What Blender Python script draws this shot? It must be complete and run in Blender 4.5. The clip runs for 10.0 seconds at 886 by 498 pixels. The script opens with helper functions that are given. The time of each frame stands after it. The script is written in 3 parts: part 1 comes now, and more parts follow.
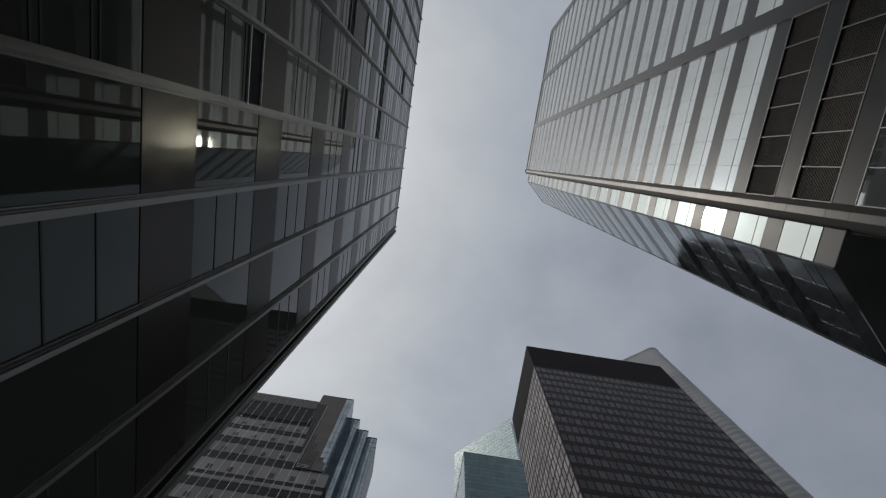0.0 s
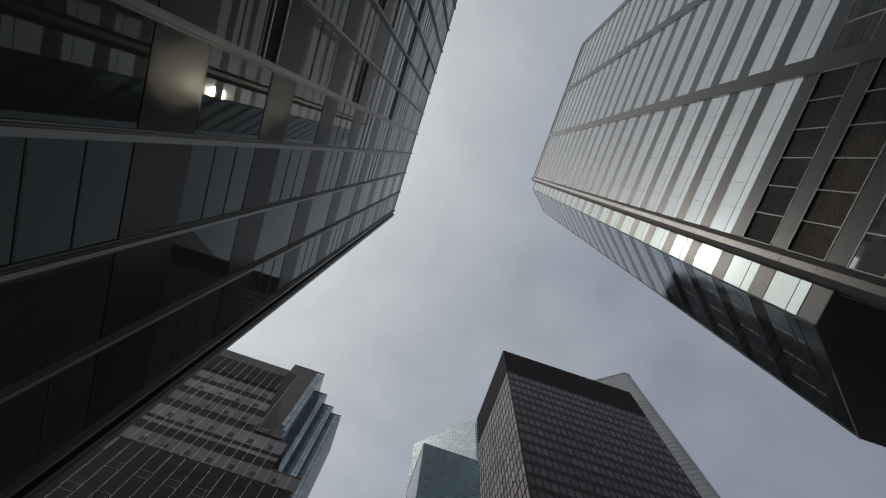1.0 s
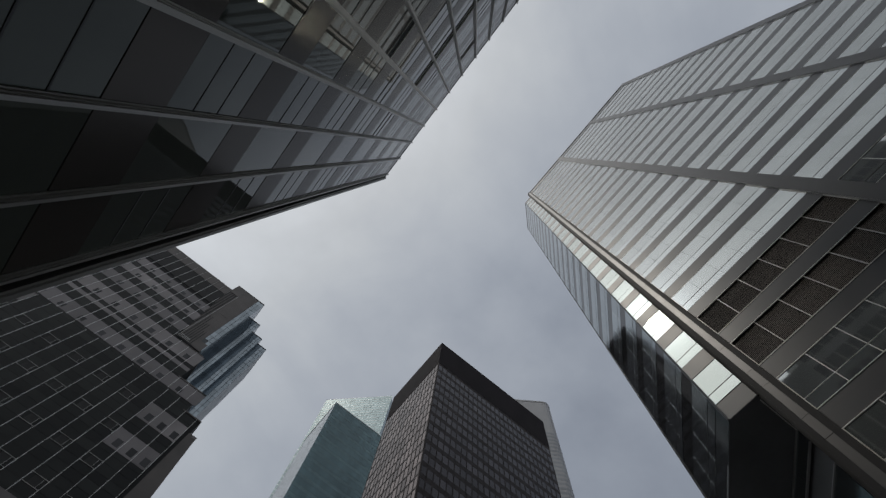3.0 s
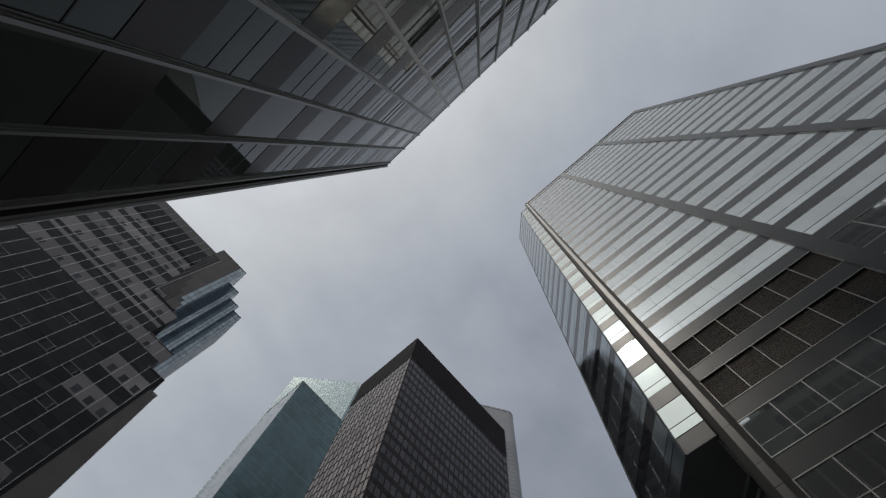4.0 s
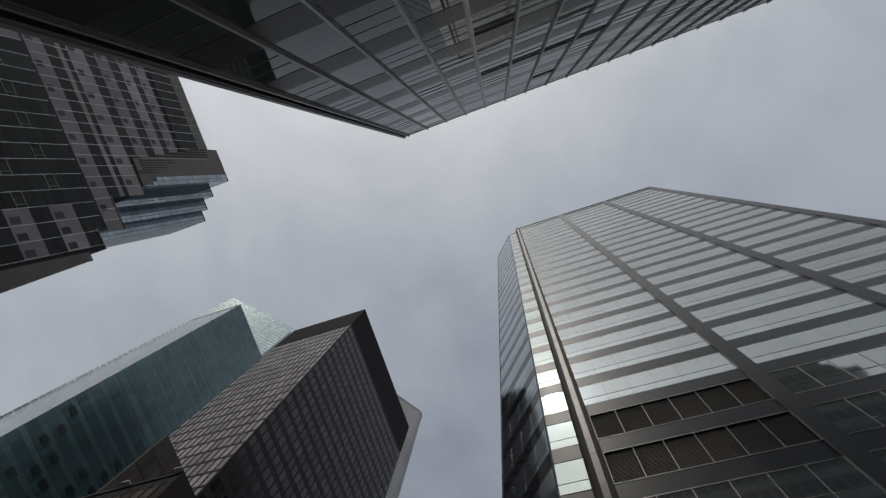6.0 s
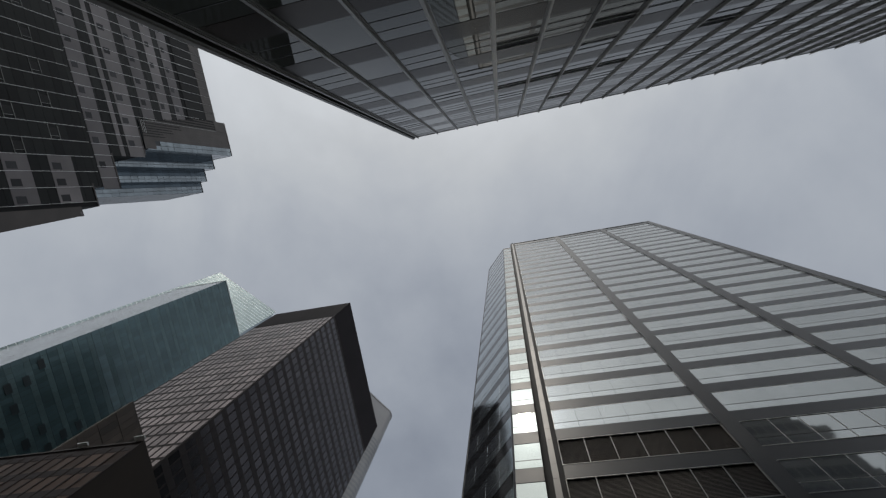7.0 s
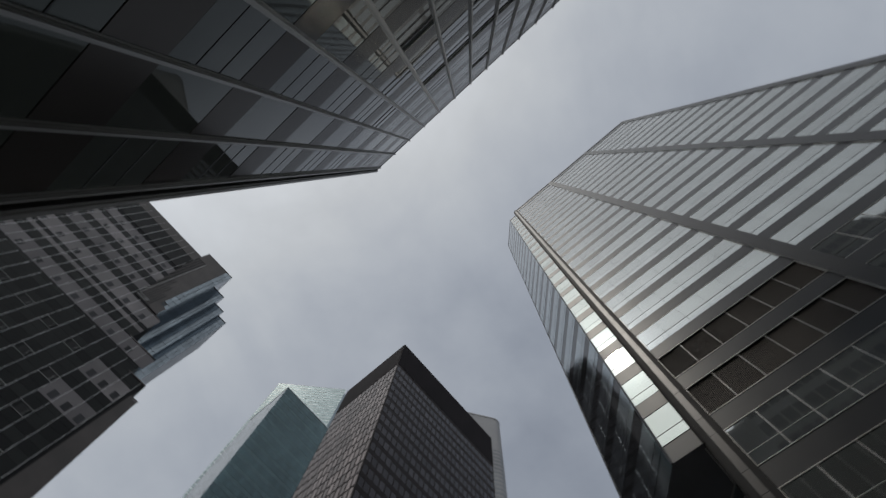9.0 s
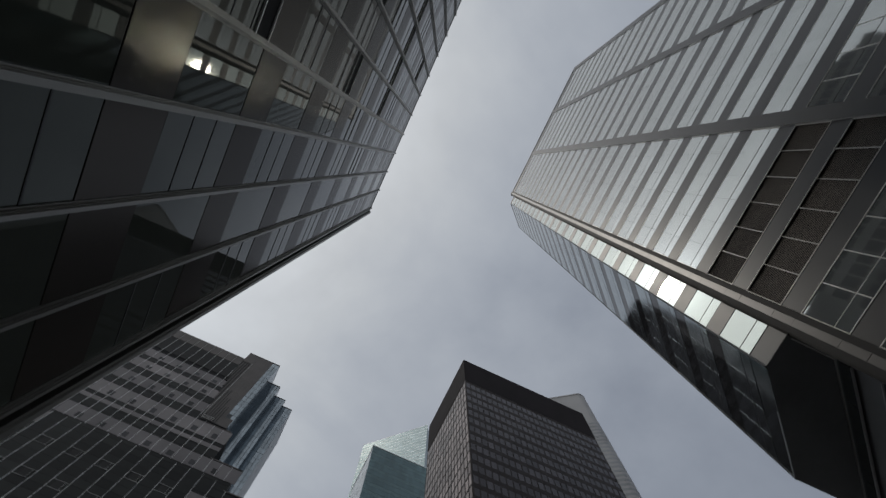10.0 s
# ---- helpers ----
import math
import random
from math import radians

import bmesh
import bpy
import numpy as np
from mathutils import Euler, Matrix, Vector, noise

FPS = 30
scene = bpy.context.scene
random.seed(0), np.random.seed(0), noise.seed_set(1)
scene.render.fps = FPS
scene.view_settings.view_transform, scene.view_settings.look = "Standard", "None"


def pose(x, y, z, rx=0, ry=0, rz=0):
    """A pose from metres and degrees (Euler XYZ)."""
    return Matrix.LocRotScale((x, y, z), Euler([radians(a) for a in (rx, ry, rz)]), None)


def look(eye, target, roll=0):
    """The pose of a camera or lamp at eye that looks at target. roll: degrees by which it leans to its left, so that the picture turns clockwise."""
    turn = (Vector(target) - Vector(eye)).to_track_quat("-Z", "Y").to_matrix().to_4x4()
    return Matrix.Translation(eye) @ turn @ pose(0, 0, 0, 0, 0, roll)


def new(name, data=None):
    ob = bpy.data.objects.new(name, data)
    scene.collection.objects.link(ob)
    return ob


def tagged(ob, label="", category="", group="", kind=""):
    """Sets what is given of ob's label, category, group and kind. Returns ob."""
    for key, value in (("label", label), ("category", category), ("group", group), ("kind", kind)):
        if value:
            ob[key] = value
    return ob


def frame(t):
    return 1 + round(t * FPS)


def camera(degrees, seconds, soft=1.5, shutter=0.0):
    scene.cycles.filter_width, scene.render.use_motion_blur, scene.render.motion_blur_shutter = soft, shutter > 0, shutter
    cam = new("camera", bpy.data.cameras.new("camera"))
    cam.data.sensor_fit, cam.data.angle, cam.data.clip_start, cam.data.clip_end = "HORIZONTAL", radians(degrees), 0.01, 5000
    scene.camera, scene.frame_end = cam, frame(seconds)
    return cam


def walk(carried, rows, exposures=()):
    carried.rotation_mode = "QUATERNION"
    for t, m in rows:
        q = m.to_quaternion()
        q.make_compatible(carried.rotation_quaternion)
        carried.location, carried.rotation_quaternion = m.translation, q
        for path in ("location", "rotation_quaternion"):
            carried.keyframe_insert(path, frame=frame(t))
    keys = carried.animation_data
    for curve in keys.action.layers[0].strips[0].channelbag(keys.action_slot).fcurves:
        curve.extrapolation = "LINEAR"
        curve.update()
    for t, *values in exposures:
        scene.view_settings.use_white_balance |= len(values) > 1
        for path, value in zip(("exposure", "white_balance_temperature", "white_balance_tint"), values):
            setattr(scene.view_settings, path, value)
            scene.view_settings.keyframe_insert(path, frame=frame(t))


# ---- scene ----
cam = camera(87.88, 10.0, soft=1.25, shutter=0.3)
# seconds, place, turn
PATH = [
    (0.0, -0.096, -0.124, 1.571, 169.214, -1.792, -8.499),
    (0.5, -0.054, -0.109, 1.604, 168.905, -2.511, -13.560),
    (1.0, -0.009, -0.095, 1.637, 168.702, -3.004, -18.305),
    (1.5, 0.008, -0.099, 1.671, 168.205, -3.359, -23.977),
    (2.0, 0.027, -0.102, 1.707, 167.842, -3.610, -29.480),
    (2.5, 0.014, -0.093, 1.703, 167.924, -3.854, -34.133),
    (2.7, 0.009, -0.089, 1.701, 167.831, -3.891, -36.025),
    (3.8, -0.017, -0.069, 1.698, 168.031, -4.563, -46.028),
    (4.0, -0.021, -0.066, 1.698, 168.168, -4.599, -47.872),
    (4.5, 0.012, -0.026, 1.690, 168.456, -4.810, -53.616),
    (5.0, 0.048, 0.014, 1.684, 168.750, -5.363, -59.516),
    (5.5, 0.061, -0.005, 1.690, 168.948, -5.734, -65.392),
    (5.7, 0.046, -0.007, 1.693, 169.115, -6.082, -67.911),
    (6.8, -0.028, -0.020, 1.713, 170.865, -6.827, -77.958),
    (7.0, -0.040, -0.022, 1.717, 171.087, -6.983, -79.292),
    (7.5, -0.042, -0.017, 1.732, 171.095, -6.931, -79.843),
    (8.0, -0.018, -0.000, 1.749, 170.457, -6.231, -75.024),
    (8.2, -0.022, 0.004, 1.756, 170.345, -5.689, -71.077),
    (8.5, -0.028, 0.011, 1.767, 169.913, -4.554, -63.595),
    (8.8, -0.024, 0.023, 1.779, 169.536, -3.678, -54.982),
    (9.0, -0.020, 0.031, 1.787, 169.065, -3.320, -48.826),
    (9.2, -0.048, 0.011, 1.795, 168.879, -2.844, -43.188),
    (9.5, -0.090, -0.020, 1.808, 169.019, -2.248, -36.014),
    (9.8, -0.075, -0.009, 1.807, 169.339, -1.456, -29.193),
    (10.0, -0.064, -0.002, 1.807, 169.581, -0.833, -25.364),
]
walk(cam, [(t, pose(x, y, z, rx, ry, rz)) for t, x, y, z, rx, ry, rz in PATH])

# ---- light ----
SUN = Vector((-0.483, 0.032, 0.875)).normalized()
SUN_EL = math.asin(SUN.z)
SUN_ROT = math.atan2(SUN.x, SUN.y)


def sock(tree, a, b):
    tree.links.new(a, b)


def sky_world():
    """An overcast sky, brightest round the veiled sun, with soft cloud."""
    w = bpy.data.worlds.new("sky")
    scene.world = w
    w.use_nodes = True
    nt = w.node_tree
    nt.nodes.clear()
    N = nt.nodes.new

    def mth(op, a, b=None):
        n = N("ShaderNodeMath")
        n.operation = op
        for i, v in enumerate((a, b)):
            if v is None:
                continue
            if isinstance(v, (int, float)):
                n.inputs[i].default_value = v
            else:
                sock(nt, v, n.inputs[i])
        return n.outputs[0]

    co = N("ShaderNodeTexCoord").outputs["Generated"]
    dot = N("ShaderNodeVectorMath")
    dot.operation = "DOT_PRODUCT"
    sock(nt, co, dot.inputs[0])
    dot.inputs[1].default_value = SUN
    d = mth("MAXIMUM", dot.outputs["Value"], 0.0)
    wide = mth("MULTIPLY", mth("POWER", d, 8.0), 0.215)
    mid = mth("MULTIPLY", mth("POWER", d, 50.0), 0.48)
    aureole = mth("MULTIPLY", mth("POWER", d, 600.0), 1.5)
    xyz = N("ShaderNodeSeparateXYZ")
    sock(nt, co, xyz.inputs[0])
    low = mth("MULTIPLY", mth("SUBTRACT", 1.0, mth("MAXIMUM", xyz.outputs["Z"], 0.0)), 0.42)
    level = mth("ADD", mth("ADD", mth("ADD", mth("MULTIPLY", d, 0.30), 0.09), wide), mth("ADD", mth("ADD", mid, low), aureole))
    # clouds, two sizes
    mp = N("ShaderNodeMapping")
    mp.inputs["Scale"].default_value = (1.0, 1.0, 1.6)
    sock(nt, co, mp.inputs["Vector"])
    n1 = N("ShaderNodeTexNoise")
    n1.inputs["Scale"].default_value = 2.2
    n1.inputs["Detail"].default_value = 5.0
    n1.inputs["Roughness"].default_value = 0.52
    n1.inputs["Distortion"].default_value = 0.6
    n2 = N("ShaderNodeTexNoise")
    n2.inputs["Scale"].default_value = 7.0
    n2.inputs["Detail"].default_value = 4.0
    n2.inputs["Roughness"].default_value = 0.55
    for n in (n1, n2):
        sock(nt, mp.outputs[0], n.inputs["Vector"])
    cl = mth("ADD", mth("MULTIPLY", n1.outputs["Fac"], 0.60), mth("MULTIPLY", n2.outputs["Fac"], 0.24))
    cl = mth("ADD", cl, 0.58)
    level = mth("MULTIPLY", level, cl)
    side = mth("ADD", mth("MULTIPLY", xyz.outputs["X"], -0.06), mth("MULTIPLY", xyz.outputs["Y"], -0.02))
    level = mth("ADD", level, side)
    # bluish where thin, whiter by the sun
    ramp = N("ShaderNodeValToRGB")
    ramp.color_ramp.elements[0].position = 0.2
    ramp.color_ramp.elements[0].color = (0.885, 1.0, 1.23, 1)
    ramp.color_ramp.elements[1].position = 0.62
    ramp.color_ramp.elements[1].color = (0.95, 1.0, 1.05, 1)
    sock(nt, mth("MULTIPLY", level, 1.3), ramp.inputs[0])
    mul = N("ShaderNodeVectorMath")
    mul.operation = "SCALE"
    sock(nt, ramp.outputs[0], mul.inputs[0])
    sock(nt, level, mul.inputs["Scale"])
    bg = N("ShaderNodeBackground")
    sock(nt, mul.outputs[0], bg.inputs["Color"])
    bg.inputs["Strength"].default_value = 1.02
    sky = N("ShaderNodeTexSky")
    sky.sky_type = "NISHITA"
    sky.sun_disc = False
    sky.sun_elevation = SUN_EL
    sky.sun_rotation = SUN_ROT
    sky.air_density = 1.5
    sky.dust_density = 4.0
    bg2 = N("ShaderNodeBackground")
    sock(nt, sky.outputs[0], bg2.inputs["Color"])
    bg2.inputs["Strength"].default_value = 0.008
    add = N("ShaderNodeAddShader")
    sock(nt, bg.outputs[0], add.inputs[0])
    sock(nt, bg2.outputs[0], add.inputs[1])
    out = N("ShaderNodeOutputWorld")
    sock(nt, add.outputs[0], out.inputs["Surface"])


sky_world()
sun = new("sun", bpy.data.lights.new("sun", "SUN"))
sun.data.energy = 0.34
sun.data.angle = radians(1.6)
sun.data.color = (1.0, 0.9, 0.76)
sun.matrix_world = look(SUN * 500, (0, 0, 0))
scene.view_settings.exposure = 0.0

# ---- materials ----
def material(name, base, rough=0.5, metal=0.0, ior=1.5, vary=0.15, grain=3.0, dirt=0.2, bump=0.0, bump_scale=1.5,
             streak=1.0, by_piece=0.0, spec=0.5, uneven=0.15, edge=1.0):
    """A surface with variation at two sizes; streak stretches the stains downwards; by_piece shifts each piece."""
    m = bpy.data.materials.new(name)
    m.use_nodes = True
    nt = m.node_tree
    N = nt.nodes.new
    p = nt.nodes["Principled BSDF"]
    geo = N("ShaderNodeNewGeometry")
    mp = N("ShaderNodeMapping")
    mp.inputs["Scale"].default_value = (1, 1, 1 / streak)
    sock(nt, geo.outputs["Position"], mp.inputs["Vector"])
    fine = N("ShaderNodeTexNoise")
    fine.inputs["Scale"].default_value = grain
    fine.inputs["Detail"].default_value = 4
    broad = N("ShaderNodeTexNoise")
    broad.inputs["Scale"].default_value = grain * 0.09
    broad.inputs["Detail"].default_value = 3
    for n in (fine, broad):
        sock(nt, mp.outputs[0], n.inputs["Vector"])
    r1 = N("ShaderNodeMapRange")
    r1.inputs["To Min"].default_value = 1 - vary
    r1.inputs["To Max"].default_value = 1 + vary
    sock(nt, fine.outputs["Fac"], r1.inputs["Value"])
    r2 = N("ShaderNodeMapRange")
    r2.inputs["From Min"].default_value = 0.3
    r2.inputs["From Max"].default_value = 0.7
    r2.inputs["To Min"].default_value = 1 - dirt
    r2.inputs["To Max"].default_value = 1 + dirt * 0.5
    sock(nt, broad.outputs["Fac"], r2.inputs["Value"])
    mul = N("ShaderNodeMath")
    mul.operation = "MULTIPLY"
    sock(nt, r1.outputs[0], mul.inputs[0])
    sock(nt, r2.outputs[0], mul.inputs[1])
    last = mul.outputs[0]
    if by_piece:
        info = N("ShaderNodeObjectInfo")
        both = N("ShaderNodeMath")
        both.operation = "ADD"
        sock(nt, info.outputs["Random"], both.inputs[0])
        sock(nt, geo.outputs["Random Per Island"], both.inputs[1])
        fr = N("ShaderNodeMath")
        fr.operation = "FRACT"
        sock(nt, both.outputs[0], fr.inputs[0])
        r3 = N("ShaderNodeMapRange")
        r3.inputs["To Min"].default_value = 1 - by_piece
        r3.inputs["To Max"].default_value = 1 + by_piece
        sock(nt, fr.outputs[0], r3.inputs["Value"])
        m2 = N("ShaderNodeMath")
        m2.operation = "MULTIPLY"
        sock(nt, last, m2.inputs[0])
        sock(nt, r3.outputs[0], m2.inputs[1])
        last = m2.outputs[0]
    col = N("ShaderNodeVectorMath")
    col.operation = "SCALE"
    col.inputs[0].default_value = base
    sock(nt, last, col.inputs["Scale"])
    sock(nt, col.outputs[0], p.inputs["Base Color"])
    rr = N("ShaderNodeMapRange")
    rr.inputs["To Min"].default_value = rough * (1 - uneven)
    rr.inputs["To Max"].default_value = min(1.0, rough * (1 + uneven))
    sock(nt, fine.outputs["Fac"], rr.inputs["Value"])
    sock(nt, rr.outputs[0], p.inputs["Roughness"])
    p.inputs["Metallic"].default_value = metal
    p.inputs["IOR"].default_value = ior
    p.inputs["Specular IOR Level"].default_value = spec
    p.inputs["Specular Tint"].default_value = (edge, edge, edge, 1)
    if bump:
        wav = N("ShaderNodeTexNoise")
        wav.inputs["Scale"].default_value = bump_scale
        wav.inputs["Detail"].default_value = 1.5
        sock(nt, geo.outputs["Position"], wav.inputs["Vector"])
        b = N("ShaderNodeBump")
        b.inputs["Strength"].default_value = 1.0
        b.inputs["Distance"].default_value = bump
        sock(nt, wav.outputs["Fac"], b.inputs["Height"])
        sock(nt, b.outputs[0], p.inputs["Normal"])
    return m


M_SILVER_GLASS = material("silver_coated_glass", (0.388, 0.411, 0.408), 0.035, 0.74, vary=0.03, dirt=0.06, bump=0.0006, bump_scale=0.9, by_piece=0.03, edge=0.9)
M_STRIP_GLASS = material("silver_corner_glass", (0.49, 0.53, 0.495), 0.032, 0.88, vary=0.03, dirt=0.05, bump=0.0008, bump_scale=0.9, by_piece=0.05)
M_SILVER_GLASS_PALE = material("pale_coated_glass", (0.415, 0.440, 0.440), 0.06, 0.77, vary=0.03, dirt=0.06, bump=0.0006, bump_scale=0.9, by_piece=0.04, edge=0.9)
M_CHAMFER_GLASS = material("grey_coated_glass", (0.36, 0.40, 0.41), 0.08, 0.97, vary=0.04, dirt=0.08, bump=0.002, bump_scale=0.7, by_piece=0.08)
M_CHAMFER_SPANDREL = material("dark_spandrel_glass", (0.018, 0.019, 0.020), 0.05, 0.0, ior=1.42, vary=0.04, dirt=0.08, by_piece=0.06, edge=0.6)
M_R_SPANDREL = material("grey_enamel_spandrel", (0.052, 0.057, 0.066), 0.36, 0.12, ior=1.5, vary=0.05, grain=1.0, dirt=0.16, by_piece=0.05, spec=0.4, edge=0.9)
M_R_COLUMN = material("satin_aluminium_cover", (0.078, 0.078, 0.081), 0.34, 0.45, vary=0.05, grain=1.0, dirt=0.18, by_piece=0.14)
M_R_COVER_DARK = material("grey_column_cover", (0.060, 0.063, 0.069), 0.42, 0.12, vary=0.06, dirt=0.15, spec=0.35)
M_R_CORE = material("dark_column_core", (0.030, 0.030, 0.032), 0.6, 0.0, spec=0.2)
M_FRAME = material("bright_aluminium_frame", (0.72, 0.72, 0.71), 0.4, 0.3, vary=0.1)
M_DIVIDER = material("dull_aluminium_divider", (0.62, 0.62, 0.61), 0.45, 0.3, vary=0.12)
M_DARK_TRIM = material("dull_aluminium_trim", (0.34, 0.345, 0.35), 0.45, 0.2, vary=0.1)
M_DARK_BAR = material("dark_anodised_bar", (0.10, 0.10, 0.10), 0.4, 0.5)
M_LOUVRE = material("bronze_louvre", (0.185, 0.165, 0.150), 0.5, 0.2, vary=0.2, by_piece=0.15)
M_BLACK = material("unlit_black", (0.012, 0.012, 0.012), 0.8)
# base raised far above black so deep shade shows the lens veil's level
M_SOFFIT = material("dark_soffit", (0.15, 0.155, 0.165), 0.6)
M_ROOF = material("roof_membrane", (0.12, 0.12, 0.12), 0.85)
# base lifted and greened to hold the lens veil over these dark panes
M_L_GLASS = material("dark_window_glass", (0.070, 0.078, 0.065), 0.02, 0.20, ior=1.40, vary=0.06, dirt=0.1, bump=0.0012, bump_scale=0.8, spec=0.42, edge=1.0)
M_L_SPANDREL = material("bronze_satin_spandrel", (0.078, 0.070, 0.062), 0.19, 0.44, vary=0.03, grain=2.0, dirt=0.10, streak=3.0, by_piece=0.07, uneven=0.05, spec=0.22, edge=0.35)
M_L_MULLION = material("satin_metal_mullion", (0.27, 0.262, 0.242), 0.33, 0.75, vary=0.10, dirt=0.2, streak=6.0, edge=0.75)
M_L_BAR = material("dark_glazing_bar", (0.03, 0.03, 0.03), 0.45, 0.3)
# one bronze glass in two tones: stronger sky reflection painted into the side's
M_D_WINDOW = material("bronze_glass_bright_side", (0.265, 0.216, 0.200), 0.10, 0.9, vary=0.1, dirt=0.12, bump=0.0015, by_piece=0.38, edge=0.7)
M_D_FRONT = material("bronze_glass_dim_front", (0.062, 0.056, 0.058), 0.16, 0.85, vary=0.1, dirt=0.2, bump=0.0015, by_piece=0.28)
M_W_GLASS = material("brown_wing_glass", (0.175, 0.122, 0.095), 0.3, 0.7, vary=0.3, grain=0.6, dirt=0.5, by_piece=0.4, edge=0.4)
M_W_FRONT = material("brown_wing_panel", (0.040, 0.030, 0.023), 0.65, 0.0, vary=0.25, grain=0.8, dirt=0.35, streak=4.0, spec=0.3)
M_D_STEEL = material("dark_bronze_steel", (0.030, 0.022, 0.020), 0.6, 0.1, vary=0.15, streak=3.0, spec=0.3)
M_SETBACK = material("weathered_grey_brick", (0.30, 0.29, 0.28), 0.7, 0.0, vary=0.2, grain=0.8, dirt=0.3)
M_CROWN = material("matt_bronze_panel", (0.020, 0.0165, 0.0180), 0.75, 0.0, vary=0.25, streak=3.0, spec=0.1, edge=0.5)
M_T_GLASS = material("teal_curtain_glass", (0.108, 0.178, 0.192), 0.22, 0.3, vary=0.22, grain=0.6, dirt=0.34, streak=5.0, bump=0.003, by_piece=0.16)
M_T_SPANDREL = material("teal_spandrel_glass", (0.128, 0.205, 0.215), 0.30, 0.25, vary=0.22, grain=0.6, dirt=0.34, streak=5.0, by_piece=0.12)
M_T_DARK = material("unlit_room_dark", (0.026, 0.038, 0.042), 0.3, 0.0, by_piece=0.3)
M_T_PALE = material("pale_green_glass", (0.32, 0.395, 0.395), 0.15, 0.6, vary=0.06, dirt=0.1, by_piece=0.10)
# side panes of the teal tower coloured pale for the sky mirrored along them
M_T_SIDE = material("side_glass_sky_sheen", (0.39, 0.42, 0.43), 0.2, 0.7, vary=0.06, grain=0.7, dirt=0.12, streak=8.0, by_piece=0.08)
M_T_FIN = material("white_metal_fin", (0.82, 0.85, 0.84), 0.35, 0.15)
M_S_WALL = material("pale_grey_cladding", (0.30, 0.295, 0.297), 0.5, 0.1, grain=0.6, vary=0.06, dirt=0.1)
M_S_BAND = material("grey_window_band", (0.225, 0.232, 0.242), 0.3, 0.2, grain=0.6)
M_C_PANEL = material("grey_granite_panel", (0.168, 0.152, 0.153), 0.5, 0.0, vary=0.12, grain=1.2, dirt=0.28, by_piece=0.18)
M_C_PANEL_DIM = material("dim_granite_panel", (0.122, 0.110, 0.113), 0.5, 0.0, vary=0.14, grain=1.2, dirt=0.3, by_piece=0.22)
M_C_BROWN = material("brown_granite", (0.062, 0.051, 0.046), 0.5, 0.0, vary=0.15, dirt=0.25)
M_C_GLASS = material("smoked_window_glass", (0.011, 0.012, 0.011), 0.06, 0.0, ior=1.27, vary=0.4, grain=0.3, dirt=0.5, bump=0.003, by_piece=0.6)
M_C_OPENING = material("dim_opening_glass", (0.040, 0.040, 0.043), 0.2, 0.0, ior=1.3, by_piece=0.5)
M_DARK_WALL = material("dark_backing_wall", (0.012, 0.012, 0.013), 0.7, spec=0.2)
M_C_FIN = material("white_painted_fin", (0.66, 0.66, 0.65), 0.45, 0.1)
M_C_RAIL = material("dull_window_rail", (0.34, 0.34, 0.33), 0.5, 0.1)
# bay glass in three tones: mirrored sky and dark towers put into the colour
M_C_BLUE = material("blue_glass_sky_tone", (0.27, 0.305, 0.325), 0.08, 0.9, vary=0.05, bump=0.002, by_piece=0.12)
M_C_BLUE_MID = material("blue_glass_flank_tone", (0.20, 0.22, 0.235), 0.35, 0.2, vary=0.05, by_piece=0.12, spec=0.4)
M_C_BLUE_DARK = material("blue_glass_dark_tone", (0.080, 0.104, 0.124), 0.10, 0.85, vary=0.05, bump=0.002, by_piece=0.12)
M_C_GRID = material("dark_glazing_grid", (0.045, 0.05, 0.055), 0.4, 0.4)
M_ASPHALT = material("asphalt", (0.05, 0.05, 0.052), 0.85, vary=0.3, grain=30, bump=0.003, bump_scale=60)
M_PAVING = material("concrete_paving", (0.26, 0.255, 0.245), 0.8, vary=0.15, grain=8)
M_KERB = material("granite_kerb", (0.3, 0.3, 0.3), 0.7, grain=20)
M_GROUND = material("city_ground", (0.14, 0.14, 0.135), 0.9, grain=0.4)
M_SCREEN = material("rust_stained_screen", (0.085, 0.066, 0.052), 0.55, 0.1, vary=0.5, grain=0.7, dirt=0.6, streak=2.5, by_piece=0.4)
M_TANK = material("weathered_tank_wood", (0.06, 0.05, 0.045), 0.8)

# ---- building blocks ----
BASE = {}


